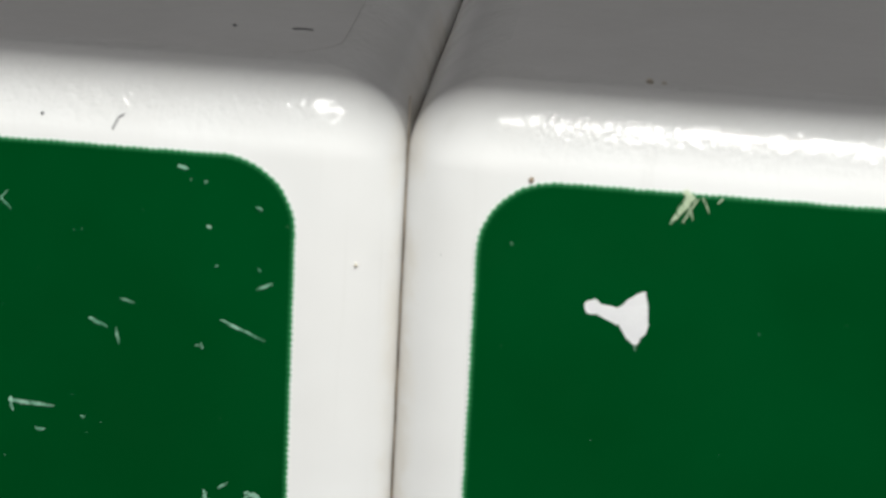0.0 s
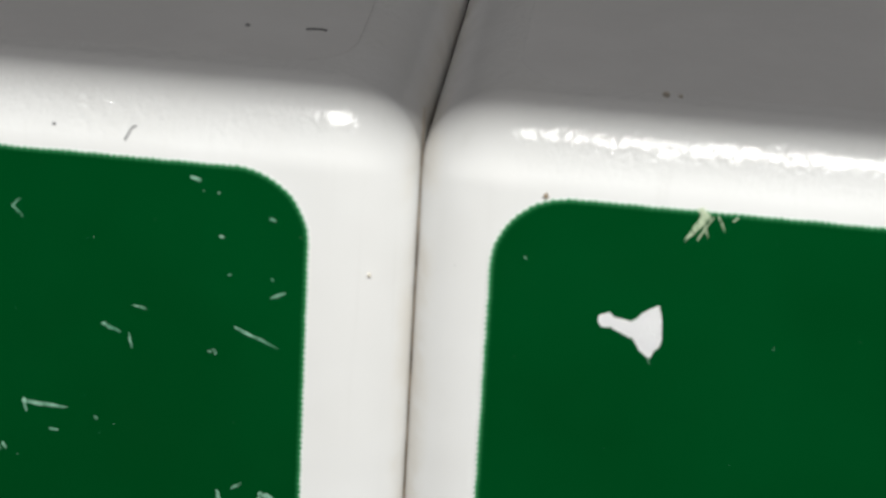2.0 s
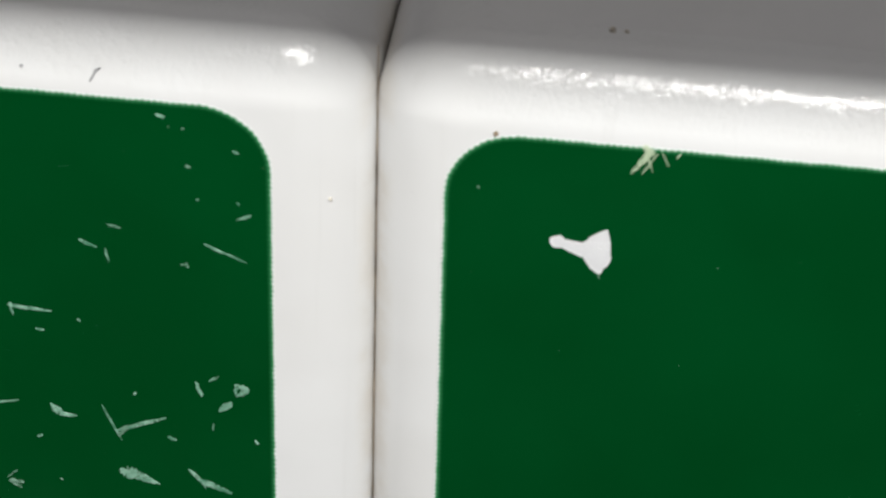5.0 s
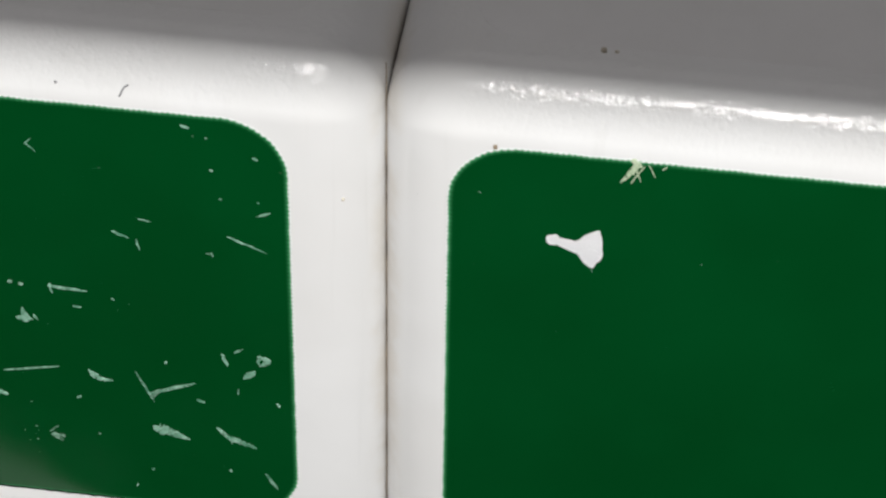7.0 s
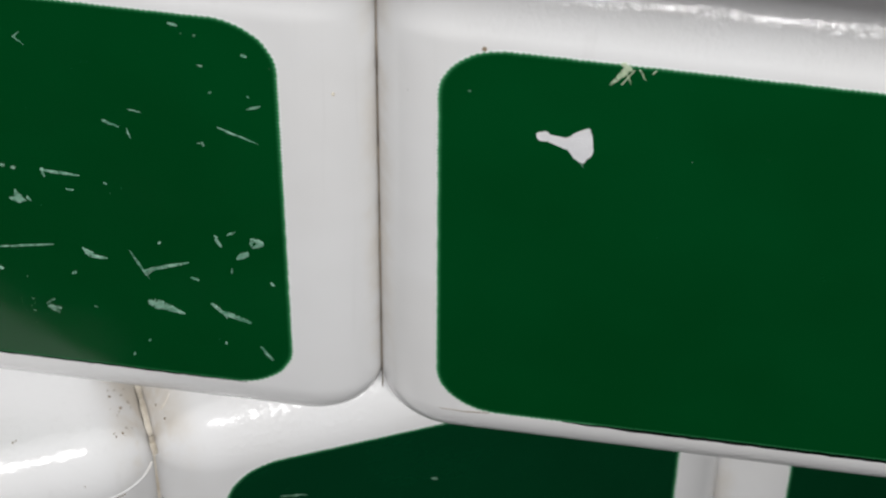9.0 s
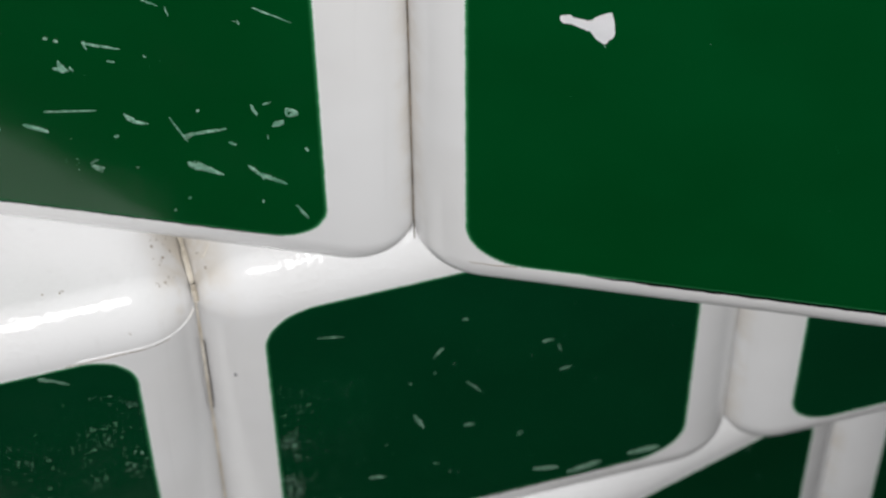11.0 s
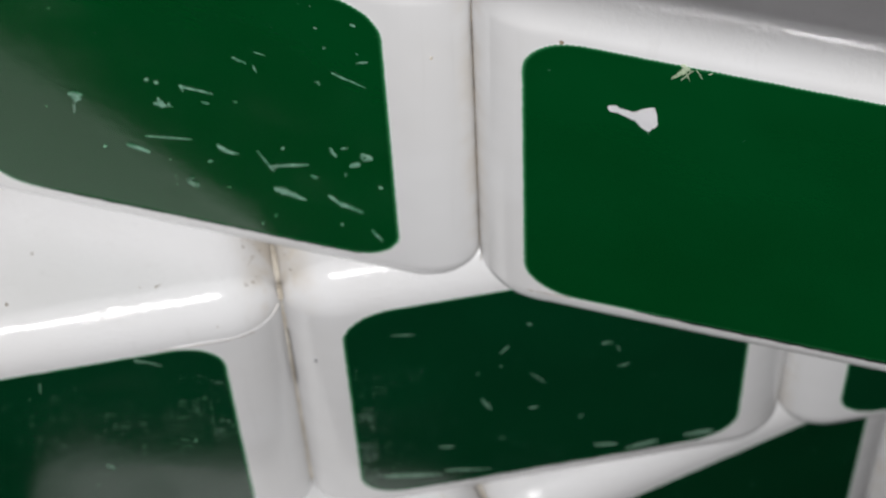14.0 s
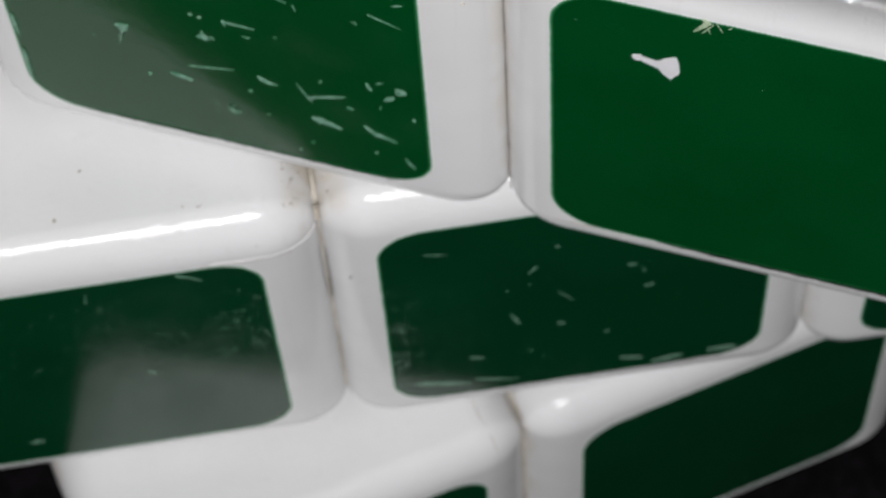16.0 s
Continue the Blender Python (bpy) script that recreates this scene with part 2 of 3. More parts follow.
def print_patch(name, x0, x1, z0, z1, corner, tooth, thick=0.012):
    """A printed patch with rounded corners and a finely toothed rim, lying in the x-z plane and facing -y."""
    rim = []
    for cx, cz, start in ((x1 - corner, z1 - corner, 0), (x0 + corner, z1 - corner, 90), (x0 + corner, z0 + corner, 180), (x1 - corner, z0 + corner, 270)):
        count = max(8, int(corner * math.pi / 2 / 0.06))
        for k in range(count + 1):
            ang = radians(start + 90 * k / count)
            rim.append((Vector((cx + corner * math.cos(ang), cz + corner * math.sin(ang))), Vector((math.cos(ang), math.sin(ang)))))
    full = []
    for (p, n), (q, m) in zip(rim, rim[1:] + rim[:1]):
        count = max(1, int((q - p).length / 0.05))
        full += [(p.lerp(q, k / count), n.lerp(m, k / count).normalized()) for k in range(count)]
    # the ink's foot, its toothed rim, where it runs thin, and the full coat inside
    verts, faces, coat, n = [], [], [], len(full)
    for reach, swing, deep, ink in ((0.03, 1.0, thick, 0.0), (0.03, 1.0, 0.0, 0.0), (-0.045, 0.8, 0.0, 0.75), (-0.13, 0.3, 0.0, 1.0), (-0.4, 0.0, 0.0, 1.0)):
        for k, (p, out) in enumerate(full):
            bite = tooth * (0.5 + 0.5 * math.cos(k * math.tau / 3)) + 0.02 * noise.noise((p.x * 3, p.y * 3, 1))
            q = p + out * (reach + swing * bite)
            verts.append((q.x * MM, deep * MM, q.y * MM))
            coat.append(ink)
    for ring in range(4):
        for k in range(n):
            faces.append((ring * n + k, ring * n + (k + 1) % n, (ring + 1) * n + (k + 1) % n, (ring + 1) * n + k))
    faces.append(tuple(range(4 * n, 5 * n)))
    data = bpy.data.meshes.new(name)
    data.from_pydata(verts, [], faces)
    data.attributes.new("coat", "FLOAT", "POINT").data.foreach_set("value", coat)
    return data


cube = new("puzzle_cube")
cube.location = (AXIS[0] * MM, AXIS[1] * MM, 0)
tagged(cube, "white plastic puzzle cube with scratched green prints, layers twisted", "puzzle cube")

BLOCK = rounded_block("cubie", HALF, HALF, HALF + 0.008, ROUND)
BLOCK_TOP = rounded_block("cubie", HALF, HALF, HALF + 0.008, ROUND)
for v in BLOCK_TOP.vertices:
    v.co.x -= 0.09 * MM
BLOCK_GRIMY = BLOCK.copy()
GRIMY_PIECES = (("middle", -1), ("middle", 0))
# left, right, bottom and top margins of the green prints, in mm from the piece's middle
PRINTS = {("top", 0): (-7.74, 6.98, -7.50, 7.52), ("top", 1): (-7.74, 7.70, -7.55, 7.45),
          ("middle", 0): (-7.58, 7.45, -7.39, 7.57), ("middle", -1): (-7.50, 7.17, -7.66, 7.27), ("middle", 1): (-7.36, 7.50, -7.62, 7.40),
          ("bottom", 0): (-7.20, 7.40, -7.45, 7.12), ("bottom", -1): (-7.50, 7.30, -7.50, 7.25)}
LIFT = {"bottom": 9.5, "middle": 28.5, "top": 47.5}
pieces = {}
for layer, turn in LAYER_TURN.items():
    c, s = math.cos(radians(turn)), math.sin(radians(turn))
    for i in (-1, 0, 1):
        for j in (-1, 0, 1):
            if layer == "middle" and i == 0 and j == 0:
                continue
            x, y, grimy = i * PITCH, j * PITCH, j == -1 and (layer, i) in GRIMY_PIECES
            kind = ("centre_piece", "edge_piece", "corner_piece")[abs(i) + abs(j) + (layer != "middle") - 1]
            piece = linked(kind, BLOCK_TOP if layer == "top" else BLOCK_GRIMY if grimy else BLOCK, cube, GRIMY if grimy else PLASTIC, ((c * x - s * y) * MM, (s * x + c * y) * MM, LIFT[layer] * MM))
            piece.rotation_euler = (0, 0, radians(turn))
            pieces[layer, i, j] = piece
            if j == -1:
                x0, x1, z0, z1 = PRINTS.get((layer, i), (-7.5, 7.5, -7.5, 7.45))
                patch = print_patch("green_print", x0, x1, z0, z1, 1.8, 0.05, 0.008)
                linked("green_print", patch, piece, GREEN if layer == "top" else SHADED_GREEN, (0, -(HALF + 0.009) * MM, 0), "glossy green ink print with toothed rim" if layer == "top" else "glossy green ink print, shade put into its colour, with fine dust")
            if layer == "top":
                patch = print_patch("white_print", -7.5, 7.5, -7.5, 7.5, 1.6, 0.03, 0.006)
                cap = linked("white_print", patch, piece, WHITE_INK, (0, 0, (HALF + 0.014) * MM), "faint white print")
                cap.rotation_euler = (radians(-90), 0, 0)

upper_mid, upper_right = pieces["top", 0, -1], pieces["top", 1, -1]
middle_left, middle_mid = pieces["middle", -1, -1], pieces["middle", 0, -1]

# ---- wear on the prints ----
laid = {}


def mark(piece, x0, z0, x1, z1, w0, w1, mat=None, name="scratch"):
    """A scuff from one place to another on a piece's front, w0 wide at its start and w1 at its end, in mm."""
    laid[piece] = laid.get(piece, 0) + 1
    high = 0.016 + 0.0012 * laid[piece]
    a, b = Vector((x0, z0)), Vector((x1, z1))
    along = b - a
    if along.length < 0.05:
        along = Vector((0.05, 0.01))
    a, b = a - along.normalized() * w0 * 0.2, a + along + along.normalized() * w1 * 0.2
    along = b - a
    across = Vector((-along.y, along.x)).normalized()
    count = max(6, min(30, int(along.length / 0.035)))
    verts, faces = [], []
    seed, jag = 7.3 * laid[piece] + x0, 0.2 if mat is BARE else 1.15
    small = 1.0 if mat is BARE else min(1.0, 0.5 + along.length)
    for k in range(count + 1):
        f = k / count
        end = (max(0.0, 1 - abs(2 * f - 1) ** (5 if mat is BARE else 2))) ** 0.75 * 0.92 + 0.08
        wide = (w0 + (w1 - w0) * f) / 2 * end * small * (1.0 if mat is BARE else 0.55 if mat in (FAINT, TORN) else 0.58)
        bend = 0.03 * noise.noise((seed, f * 3, 0))
        up = wide * (1 + jag * noise.noise((seed, f * count * 0.9, 5))) + bend
        down = wide * (1 + jag * noise.noise((seed, f * count * 0.9, 9))) - bend
        for off, y in ((up + 0.006, 0.0), (up, -high), (-down, -high), (-down - 0.006, 0.0)):
            p = a + along * f + across * off
            verts.append((p.x * MM, -HALF * MM + y * MM, p.y * MM))
    for k in range(count):
        for e in range(3):
            faces.append((4 * k + e, 4 * k + e + 1, 4 * k + e + 5, 4 * k + e + 4))
    data = bpy.data.meshes.new(name)
    data.from_pydata(verts, [], faces)
    bm = bmesh.new()
    bm.from_mesh(data)
    bmesh.ops.recalc_face_normals(bm, faces=bm.faces)
    if sum(f.normal.y for f in bm.faces) > 0:
        bmesh.ops.reverse_faces(bm, faces=bm.faces)
    bm.to_mesh(data)
    bm.free()
    return linked(name, data, piece, mat or SCUFF)


def specks(piece, count, lo, hi, size, seed, name="dust_specks", mat=None):
    """Many tiny chips strewn over a part of a piece's front."""
    rnd = random.Random(seed)
    verts, faces = [], []
    for _ in range(count):
        x, z = rnd.uniform(lo[0], hi[0]), rnd.uniform(lo[1], hi[1])
        if noise.noise((x * 0.9 + seed, z * 0.9, 0.5)) < rnd.uniform(-0.25, 0.35):
            continue
        r = size * (0.25 + 1.1 * rnd.random() ** 4)
        lean, long = rnd.uniform(-0.9, 0.5), rnd.uniform(1.0, 2.6)
        start = len(verts)
        n = 6
        for k in range(n):
            ang = k * math.tau / n + rnd.uniform(-0.3, 0.3)
            q = r * rnd.uniform(0.6, 1.1)
            u, w = q * math.cos(ang) * long, q * math.sin(ang)
            verts.append(((x + u * math.cos(lean) - w * math.sin(lean)) * MM, -(HALF + 0.013) * MM, (z + u * math.sin(lean) + w * math.cos(lean)) * MM))
        verts.append((x * MM, -(HALF + 0.013 + r * 0.3) * MM, z * MM))
        for k in range(n):
            faces.append((start + k, start + (k + 1) % n, start + n))
    data = bpy.data.meshes.new(name)
    data.from_pydata(verts, [], faces)
    ob = linked(name, data, piece, mat or SCUFF)
    return tagged(ob, kind="stuff")


mark(upper_mid, 0.21, 6.25, -0.00, 6.03, 0.06, 0.06)
mark(upper_mid, -0.00, 6.03, 0.28, 5.79, 0.08, 0.06)
mark(upper_mid, 4.24, 7.16, 4.43, 7.12, 0.18, 0.18)
mark(upper_mid, 2.89, 3.76, 3.23, 3.68, 0.06, 0.06)
mark(upper_mid, 2.16, 3.20, 2.58, 3.03, 0.19, 0.11)
mark(upper_mid, 2.80, 3.02, 2.86, 2.61, 0.07, 0.05)
mark(upper_mid, 5.32, 3.42, 6.37, 2.97, 0.13, 0.06)
mark(upper_mid, 6.16, 4.26, 6.50, 4.45, 0.15, 0.09)
mark(upper_mid, 6.17, 4.77, 6.21, 4.73, 0.10, 0.10)
mark(upper_mid, 0.22, 0.91, 1.28, 0.86, 0.20, 0.10)
mark(upper_mid, 0.24, 0.98, 0.30, 0.66, 0.22, 0.10)
mark(upper_mid, 0.86, 0.24, 1.06, 0.23, 0.11, 0.11)
mark(upper_mid, 1.97, 0.67, 2.02, 0.63, 0.13, 0.13)
mark(upper_mid, -0.78, -0.42, -0.38, -0.44, 0.26, 0.24)
mark(upper_mid, -0.57, -0.46, -0.62, -0.02, 0.58, 0.10)
mark(upper_mid, -0.29, -0.26, -0.22, -0.43, 0.15, 0.11)
mark(upper_mid, -1.38, -2.59, 0.24, -2.20, 0.11, 0.07)
mark(upper_mid, 1.10, -2.22, 1.37, -2.53, 0.14, 0.40)
mark(upper_mid, 1.37, -2.53, 1.76, -2.54, 0.24, 0.12)
mark(upper_mid, 2.46, -2.09, 2.94, -3.21, 0.06, 0.08)
mark(upper_mid, 2.81, -2.91, 4.13, -2.31, 0.20, 0.14)
mark(upper_mid, 2.86, -3.05, 3.12, -2.72, 0.20, 0.16, FAINT)
mark(upper_mid, 4.96, -1.02, 5.12, -1.44, 0.15, 0.15)
mark(upper_mid, 5.33, -0.92, 5.56, -0.75, 0.11, 0.15)
mark(upper_mid, 6.00, -1.26, 6.05, -0.96, 0.16, 0.20)
mark(upper_mid, 6.02, -1.00, 6.32, -1.08, 0.24, 0.20)
mark(upper_mid, 6.06, -1.32, 6.32, -1.14, 0.22, 0.26)
mark(upper_mid, 5.58, -1.88, 5.86, -1.62, 0.22, 0.36)
mark(upper_mid, 5.38, -2.36, 5.39, -2.54, 0.08, 0.08)
mark(upper_mid, 4.19, -2.97, 4.38, -3.03, 0.12, 0.12)
mark(upper_mid, 2.92, -4.27, 3.32, -4.40, 0.46, 0.60)
mark(upper_mid, 3.32, -4.40, 3.89, -4.62, 0.50, 0.08)
mark(upper_mid, 4.71, -4.01, 5.02, -4.36, 0.09, 0.18)
mark(upper_mid, 5.02, -4.36, 5.82, -4.68, 0.30, 0.14)
mark(upper_mid, 5.06, -4.34, 5.12, -4.60, 0.16, 0.06)
mark(upper_mid, 6.07, -5.75, 6.40, -6.31, 0.08, 0.10)
mark(upper_mid, 6.49, -2.78, 6.57, -2.86, 0.09, 0.09)
mark(upper_mid, 2.25, -6.74, 2.21, -6.84, 0.07, 0.07)
mark(upper_mid, 5.04, -5.73, 5.05, -5.78, 0.09, 0.09)
mark(upper_mid, 5.16, 4.77, 5.19, 4.75, 0.08, 0.08)
mark(upper_mid, 4.83, 2.81, 4.89, 2.68, 0.07, 0.07)
mark(upper_mid, 6.09, 6.30, 6.22, 6.26, 0.06, 0.06)
mark(upper_mid, -3.72, -0.86, -3.30, -0.78, 0.22, 0.22)
mark(upper_mid, -3.50, -0.84, -3.55, -1.28, 0.62, 0.14)
mark(upper_mid, -2.07, -3.36, -1.38, -3.53, 0.22, 0.17)
mark(upper_mid, -7.62, -1.81, -7.55, -3.08, 0.20, 0.12)
mark(upper_mid, -7.59, -4.04, -7.61, -6.20, 0.17, 0.10)
mark(upper_mid, -3.62, -1.35, -3.71, -1.98, 0.07, 0.10, FAINT)
mark(upper_mid, -0.22, -4.90, 0.03, -4.66, 0.05, 0.05, FAINT)
mark(upper_mid, -0.16, -4.98, 0.17, -5.05, 0.06, 0.14, FAINT)
mark(upper_mid, -0.20, -5.02, 0.12, -5.22, 0.04, 0.06, FAINT)
mark(upper_mid, -2.94, -3.75, -2.88, -3.73, 0.10, 0.10)
mark(upper_mid, 0.70, -3.35, 0.80, -3.33, 0.09, 0.09)
mark(upper_mid, 3.33, -1.58, 3.38, -1.58, 0.10, 0.10)
mark(upper_mid, 2.72, -6.05, 2.76, -6.04, 0.08, 0.08)
mark(upper_mid, -0.92, 0.96, -0.82, 0.95, 0.10, 0.10, FAINT)
mark(upper_mid, -0.62, 0.92, -0.52, 0.90, 0.10, 0.10, FAINT)
flake = [mark(upper_right, *place, BARE, "chip") for place in (
    (-5.10, 4.47, -4.86, 4.56, 0.33, 0.36), (-4.88, 4.52, -4.22, 4.28, 0.28, 0.44), (-4.32, 4.34, -3.79, 4.97, 0.48, 0.15),
    (-3.83, 4.92, -3.81, 3.92, 0.20, 0.30), (-4.22, 4.31, -3.80, 4.40, 0.56, 0.50), (-4.14, 4.34, -3.94, 3.70, 0.62, 0.22),
    (-4.05, 4.20, -3.86, 3.92, 0.50, 0.34))]
bm = bmesh.new()
for bit in flake:
    bm.from_mesh(bit.data)
    bpy.data.objects.remove(bit)
chip = bpy.data.meshes.new("chip")
bm.to_mesh(chip)
bm.free()
linked("chip", chip, upper_right, BARE, label="white patch where the green ink has chipped off")
mark(upper_right, -3.93, 3.62, -3.91, 3.52, 0.07, 0.05, FAINT)
mark(upper_right, -3.33, 6.72, -2.92, 7.37, 0.17, 0.33, TORN, "torn_edge")
mark(upper_right, -2.97, 7.20, -2.83, 6.82, 0.07, 0.04, TORN, "torn_edge")
mark(upper_right, -3.06, 7.48, -2.86, 7.34, 0.33, 0.30, TORN, "torn_edge")
mark(upper_right, -2.65, 7.39, -2.47, 7.02, 0.07, 0.04, TORN, "torn_edge")
mark(middle_mid, -5.85, 5.70, -5.02, 5.44, 0.14, 0.10, FAINT)
mark(middle_mid, -1.97, 2.88, -1.66, 3.32, 0.12, 0.18, FAINT)
mark(middle_mid, -0.86, 0.92, -0.29, -0.03, 0.10, 0.07, FAINT)
mark(middle_mid, -2.72, -0.53, -2.40, -1.48, 0.26, 0.17, FAINT)
mark(middle_mid, -0.95, 4.82, -0.79, 4.76, 0.14, 0.14, FAINT)
mark(middle_mid, 1.88, 2.32, 2.19, 2.31, 0.31, 0.23, FAINT)
mark(middle_mid, 2.38, 1.97, 2.52, 1.45, 0.06, 0.06, FAINT)
mark(middle_mid, 2.49, 0.26, 2.91, 0.32, 0.12, 0.12, FAINT)
mark(middle_mid, -6.65, -5.82, -4.49, -6.53, 0.67, 0.34, FAINT)
mark(middle_mid, -4.27, -6.23, -2.52, -6.79, 0.25, 0.17, FAINT)
mark(middle_mid, -4.42, -4.06, -3.89, -4.21, 0.21, 0.17, FAINT)
mark(middle_mid, -2.05, -4.15, -1.94, -4.16, 0.17, 0.17, FAINT)
mark(middle_mid, 1.72, -6.23, 2.57, -6.47, 0.30, 0.26, FAINT)
mark(middle_mid, 3.03, -7.03, 4.14, -6.85, 0.28, 0.74, FAINT)
mark(middle_mid, 5.36, -6.73, 6.38, -6.77, 0.41, 0.64, FAINT)
mark(middle_mid, 1.04, -3.49, 1.16, -3.33, 0.21, 0.14, FAINT)
mark(middle_mid, -2.85, 1.62, -2.81, 1.56, 0.13, 0.13, FAINT)
mark(middle_mid, -0.92, -1.95, -0.58, -2.01, 0.12, 0.12, FAINT)
mark(middle_mid, -1.96, 1.84, -1.96, 1.99, 0.08, 0.08, FAINT)
mark(middle_left, 4.14, 7.00, 4.58, 6.71, 0.41, 0.25, FAINT)
mark(middle_left, 4.58, 6.71, 5.01, 6.31, 0.23, 0.06, FAINT)
mark(middle_left, 2.08, -0.73, 2.33, -1.14, 0.22, 0.22, FAINT)
mark(middle_left, -3.46, -5.89, -3.00, -5.89, 0.34, 0.51, FAINT)
mark(middle_left, 0.70, 6.51, 0.63, 5.81, 0.08, 0.06, FAINT)
specks(upper_mid, 60, (-7, -7), (6.5, 7), 0.035, 3, mat=FAINT)
specks(upper_right, 40, (-7, -7), (7, 7), 0.025, 4, mat=FAINT)
specks(middle_mid, 160, (-7.2, -7), (7, 7), 0.026, 5, mat=DUSTY)
specks(middle_mid, 260, (-7.3, -6.8), (-6.2, 4), 0.026, 6, mat=DUSTY)
specks(middle_mid, 300, (-7.4, -6.8), (-6.9, 4.5), 0.03, 16, mat=FAINT)
specks(middle_left, 900, (-5, -2.5), (7, 5.5), 0.026, 7, mat=DUSTY)
specks(middle_left, 900, (4.6, -1.8), (7.1, 3.5), 0.024, 8, mat=FAINT)
specks(middle_left, 130, (5.8, 2.3), (7.1, 5.6), 0.021, 31, mat=DUST)
specks(middle_left, 220, (6.2, -1.4), (7.1, 1.9), 0.022, 32, mat=DUST)
specks(middle_left, 110, (2.2, 1.1), (3.5, 3.6), 0.021, 33, mat=DUST)
specks(middle_left, 170, (-2, -0.5), (6.8, 5.8), 0.022, 34, mat=DUST)
specks(middle_mid, 850, (-7.52, -6.2), (-6.8, 1.2), 0.022, 35, mat=DUST)
specks(middle_mid, 700, (-7.4, -6.6), (-4.2, 3.5), 0.014, 36, mat=DUST)
specks(upper_mid, 60, (-1.0, -5.6), (0.5, -4.4), 0.03, 37)
specks(pieces["bottom", 0, -1], 120, (-7, -6), (7, 7), 0.04, 9, mat=DUSTY)


# ---- soil, lint and hairs on the white plastic ----
def front_y(x, z):
    """How far forward a piece's front lies at x and z, in mm."""
    dx = max(0.0, abs(x) - HALF + ROUND[0]) / ROUND[0]
    dz = max(0.0, abs(z) - HALF + ROUND[2]) / ROUND[2]
    return -(HALF - ROUND[1] + ROUND[1] * math.sqrt(max(0.0, 1 - dx * dx - dz * dz)))


def seated(at, out=0.0):
    """The place on a piece's rounded skin nearest to the given one, in mm."""
    core = Vector([max(-HALF + r, min(HALF - r, v)) for v, r in zip(at, ROUND)])
    d = Vector([(v - c) / r for v, c, r in zip(at, core, ROUND)]).normalized()
    return core + Vector([d[k] * (ROUND[k] + out) for k in range(3)])


def filler(piece, side, z0, z1, deep, mat, name="seam_grime", flat=False, half=0.075):
    """A crooked thread of grime that fills a seam beside a piece."""
    verts, faces, count = [], [], 40
    for k in range(count + 1):
        z = z0 + (z1 - z0) * k / count
        wide = half + 0.45 * half * noise.noise((z * 1.7, side, deep))
        y = -HALF + deep + 0.1 * noise.noise((z * 0.8, 3, side))
        for dx, dy in ((-wide, 0.04), (0, 0), (wide, 0.04)):
            verts.append(((side * 9.5 + dx) * MM, z * MM, -(y + dy) * MM) if flat else ((side * 9.5 + dx) * MM, (y + dy) * MM, z * MM))
    for k in range(count):
        for e in range(2):
            faces.append((3 * k + e, 3 * k + e + 1, 3 * k + e + 4, 3 * k + e + 3))
    data = bpy.data.meshes.new(name)
    data.from_pydata(verts, [], faces)
    return tagged(linked(name, data, piece, mat), kind="stuff")


filler(middle_mid, -1, -7.6, 8.5, 1.2, SEAM_DIRT)
filler(upper_right, -1.009, -8.6, 8.9, 1.22, SEAM_LINE, half=0.02)
filler(middle_mid, -1, -8.7, -3.0, 1.3, SEAM_DIRT, flat=True, half=0.09)
filler(pieces["bottom", 0, -1], -1, -8.2, -3.0, 1.15, SEAM_DIRT, flat=True)
filler(pieces["bottom", 0, -1], -1, -7.6, 7.6, 1.05, SEAM_DIRT)


def thread(piece, places, thick, mat, name):
    """A hair or fibre through the given places of a piece, in mm."""
    data = bpy.data.curves.new(name, "CURVE")
    data.dimensions, data.bevel_depth, data.bevel_resolution = "3D", thick * MM, 2
    line = data.splines.new("POLY")
    line.points.add(len(places) - 1)
    for k, (point, place) in enumerate(zip(line.points, places)):
        point.co = (*(Vector(place) * MM), 1)
        point.radius = min(1.0, 0.25 + 0.075 * min(k, len(places) - 1 - k)) if len(places) > 20 else 1.0
    return linked(name, data, piece, mat)


def speck(piece, at, r, mat, name="speck"):
    bm = bmesh.new()
    bmesh.ops.create_icosphere(bm, subdivisions=1, radius=r * MM)
    for v in bm.verts:
        v.co *= 1 + 0.35 * noise.noise(v.co * 40000 + Vector(at))
    data = bpy.data.meshes.new(name)
    bm.to_mesh(data)
    bm.free()
    return linked(name, data, piece, mat, seated(at, r * 0.2) * MM)


thread(upper_mid, [(x, front_y(x, z) - 0.012, z) for x, z in ((2.66, 7.92), (2.70, 8.0), (2.74, 8.08), (2.80, 8.2), (2.92, 8.28))], 0.025, LINT, "hair")
speck(upper_mid, (1.0, front_y(1.0, 8.15), 8.15), 0.05, LINT)
speck(upper_right, (-8.67, -9.3, 5.42), 0.035, LINT)
speck(middle_mid, (-8.73, -9.28, 4.2), 0.06, LINT)

# mould seams left round the front caps
def on_front(places, sink=0.0):
    return [(x, front_y(x, z) + sink, z) for x, z in places]


thread(middle_left, on_front([(5.4, 7.44), (6.5, 7.43), (7.45, 7.42), (8.0, 7.42), (8.43, 7.43), (8.75, 7.46), (9.0, 7.5), (9.2, 7.55), (9.35, 7.62)], 0.04), 0.075, PLASTIC, "mould_seam")
# thin line just below the lip, the lip's shade put into its colour
thread(middle_left, on_front([(5.0, 7.36), (6.5, 7.34), (7.45, 7.33), (8.0, 7.32), (8.4, 7.31)], 0.005), 0.018, SOIL_AND_SHADE, "dirt_line")
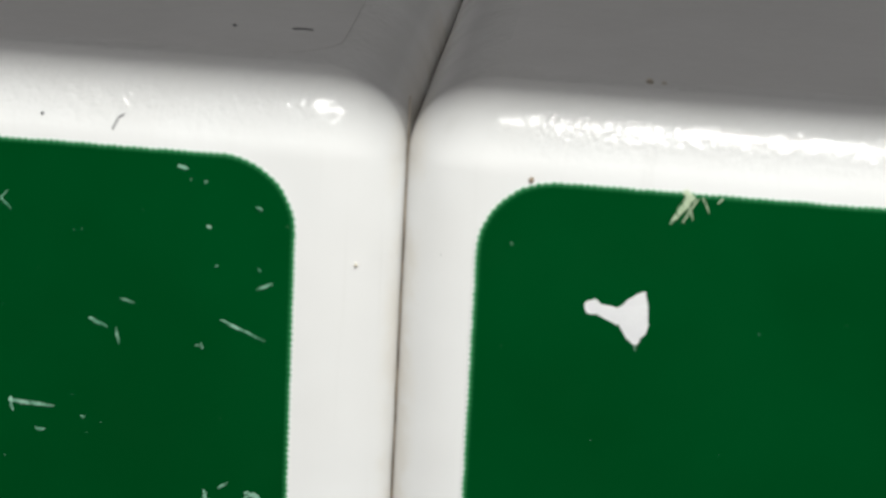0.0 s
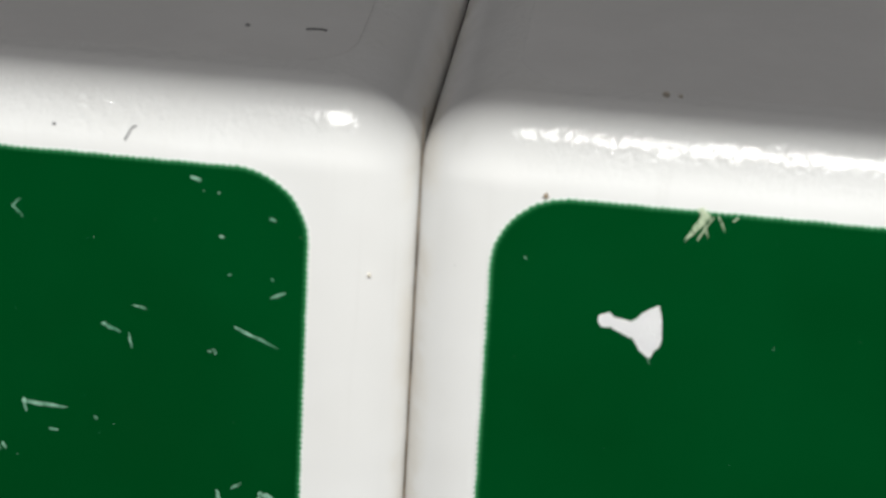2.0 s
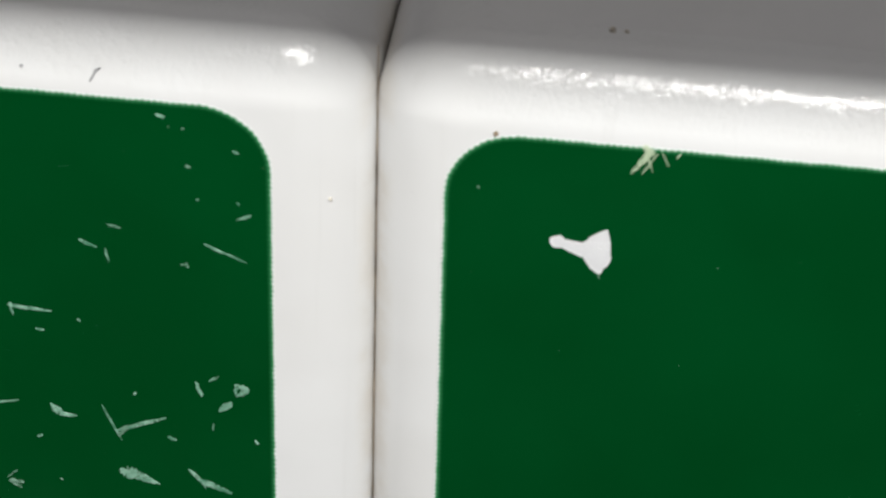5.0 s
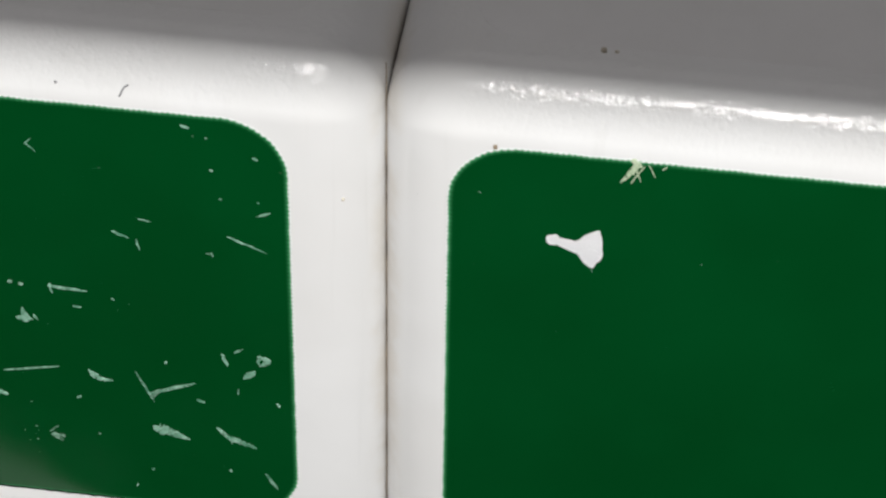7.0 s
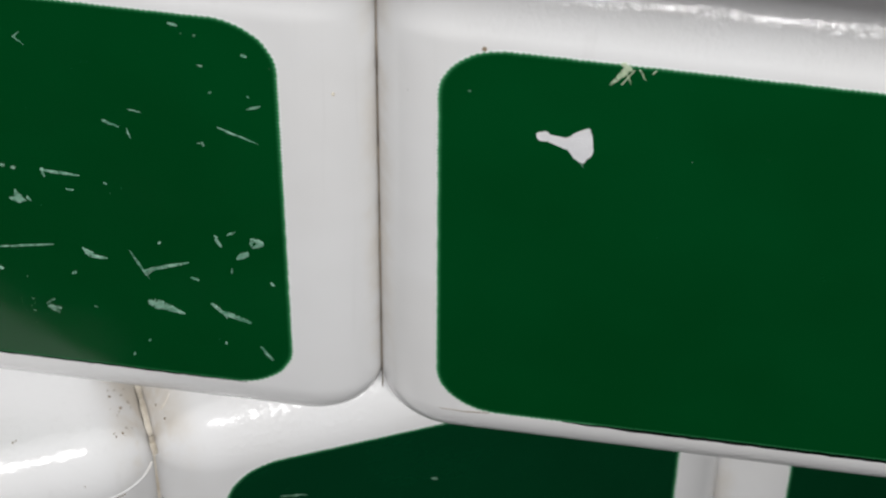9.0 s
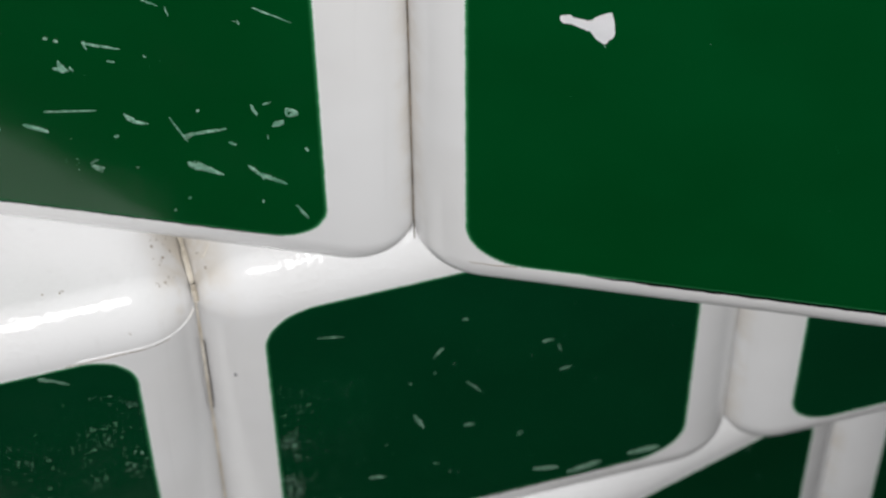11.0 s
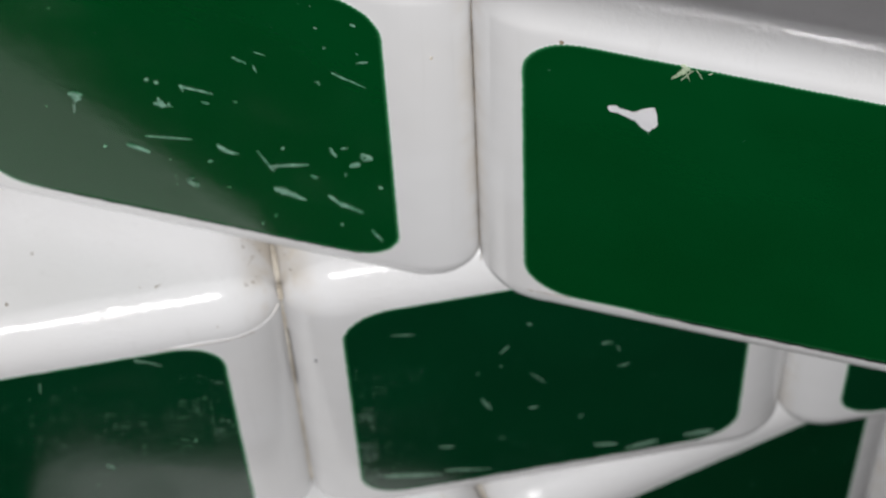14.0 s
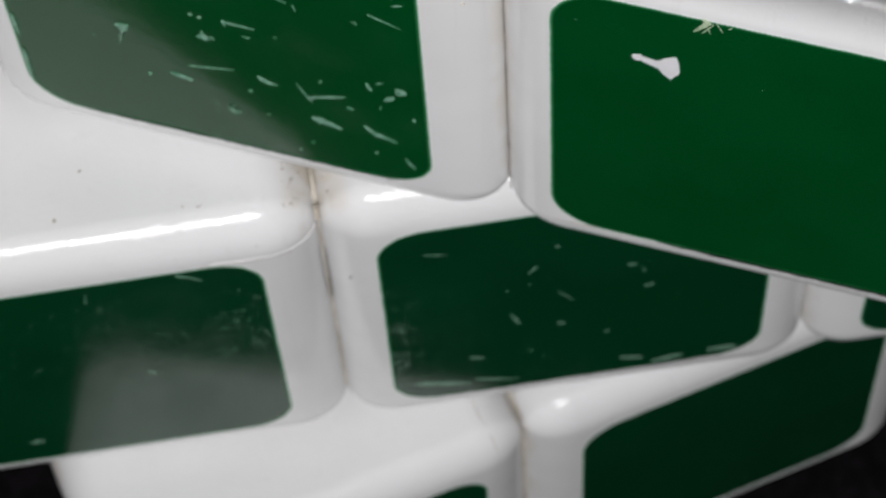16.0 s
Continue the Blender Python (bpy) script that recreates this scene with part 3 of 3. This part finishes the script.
# dark slit between two pieces, the gap's shade put into the colour
thread(middle_mid, on_front([(-9.44, 5.6), (-9.44, 4.6), (-9.43, 3.4), (-9.44, 2.2), (-9.45, 1.4)], -0.14), 0.024, SLIT_SHADE, "dirt_line")
# parting line of the cap, drawn as a thin dark line
thread(upper_right, on_front([(-8.6, -7.5), (-8.2, -7.66), (-7.6, -7.68), (-6.9, -7.68), (-6.2, -7.62)], 0.005), 0.02, SOIL_AND_SHADE, "dirt_line")
thread(pieces["bottom", -1, -1], [seated(p) for p in ((7.81, -6.93, 9.495), (7.78, -7.89, 9.47), (7.85, -8.3, 9.3), (7.88, -8.73, 9.1), (7.9, -8.95, 8.8), (7.92, -9.2, 8.55))], 0.02, SEAM_DIRT, "dirt_line")
thread(upper_mid, [(6.2, -5.42, 9.52), (6.45, -5.36, 9.53), (6.7, -5.38, 9.52)], 0.02, LINT, "hair")
thread(middle_mid, [seated(p, 0.01) for p in ((-9.1, -7.5, 8.76), (-8.95, -7.4, 8.95), (-8.75, -7.2, 9.1))], 0.014, SEAM_DIRT, "hair")
for at, r in (((4.81, -8.06, 9.44), 0.035), ((5.35, -8.13, 9.42), 0.04), ((5.45, -8.1, 9.43), 0.03), ((8.8, -7.34, 9.06), 0.045), ((8.72, -7.5, 9.1), 0.03),
              ((8.61, -8.33, 9.02), 0.045), ((8.5, -6.95, 9.2), 0.04), ((9.1, -6.96, 8.78), 0.035),
              ((0.21, -7.86, 9.48), 0.06), ((1.27, -6.01, 9.5), 0.045), ((7.2, -9.3, 8.2), 0.03)):
    speck(middle_left, at, r, SOIL_AND_SHADE)
for at, r in (((-9.18, -7.18, 8.63), 0.035), ((-9.03, -7.91, 8.79), 0.045)):
    speck(middle_mid, at, r, SOIL_AND_SHADE)
rnd = random.Random(21)
for _ in range(16):
    speck(middle_left, (rnd.uniform(8.3, 9.3), rnd.uniform(-8.6, -6.2), rnd.uniform(8.7, 9.3)), rnd.uniform(0.015, 0.032), SOIL_AND_SHADE)
speck(upper_mid, (4.79, -5.5, 9.53), 0.07, LINT)
speck(upper_mid, (8.4, -9.26, 5.0), 0.06, SEAM_DIRT)
speck(upper_right, (-4.08, -7.71, 9.5), 0.1, SEAM_DIRT, "bump")
speck(upper_right, (-3.75, -7.7, 9.5), 0.06, SEAM_DIRT, "bump")
speck(upper_right, (-6.58, -9.5, 7.5), 0.08, SOIL_AND_SHADE)

# dark threads along the prints' lower rims, a dark reflection put into the colour
for piece, x0, x1, z in ((upper_right, -4.0, 7.8, -7.58), (upper_mid, -6.2, 5.6, -7.5), (middle_mid, -6.0, 6.0, -7.4)):
    thread(piece, [(x0 + (x1 - x0) * k / 60, -HALF - 0.02 + 0.03 * noise.noise((k * 0.9, z, x0)), z + 0.03 * noise.noise((k * 0.7, x0, 2))) for k in range(61)],
           0.055 if piece is upper_right else 0.026, RIM_REFLECTION, "ink_rim")
# a few more torn threads of ink at the print's upper edge
for x, z, dx, dz in ((-2.75, 7.35, -0.32, -0.6), (-2.2, 7.4, -0.1, -0.12)):
    thread(upper_right, [(x, -9.51, z), (x + dx * 0.5, -9.525, z + dz * 0.45), (x + dx, -9.51, z + dz)], 0.018, TORN, "ink_thread")
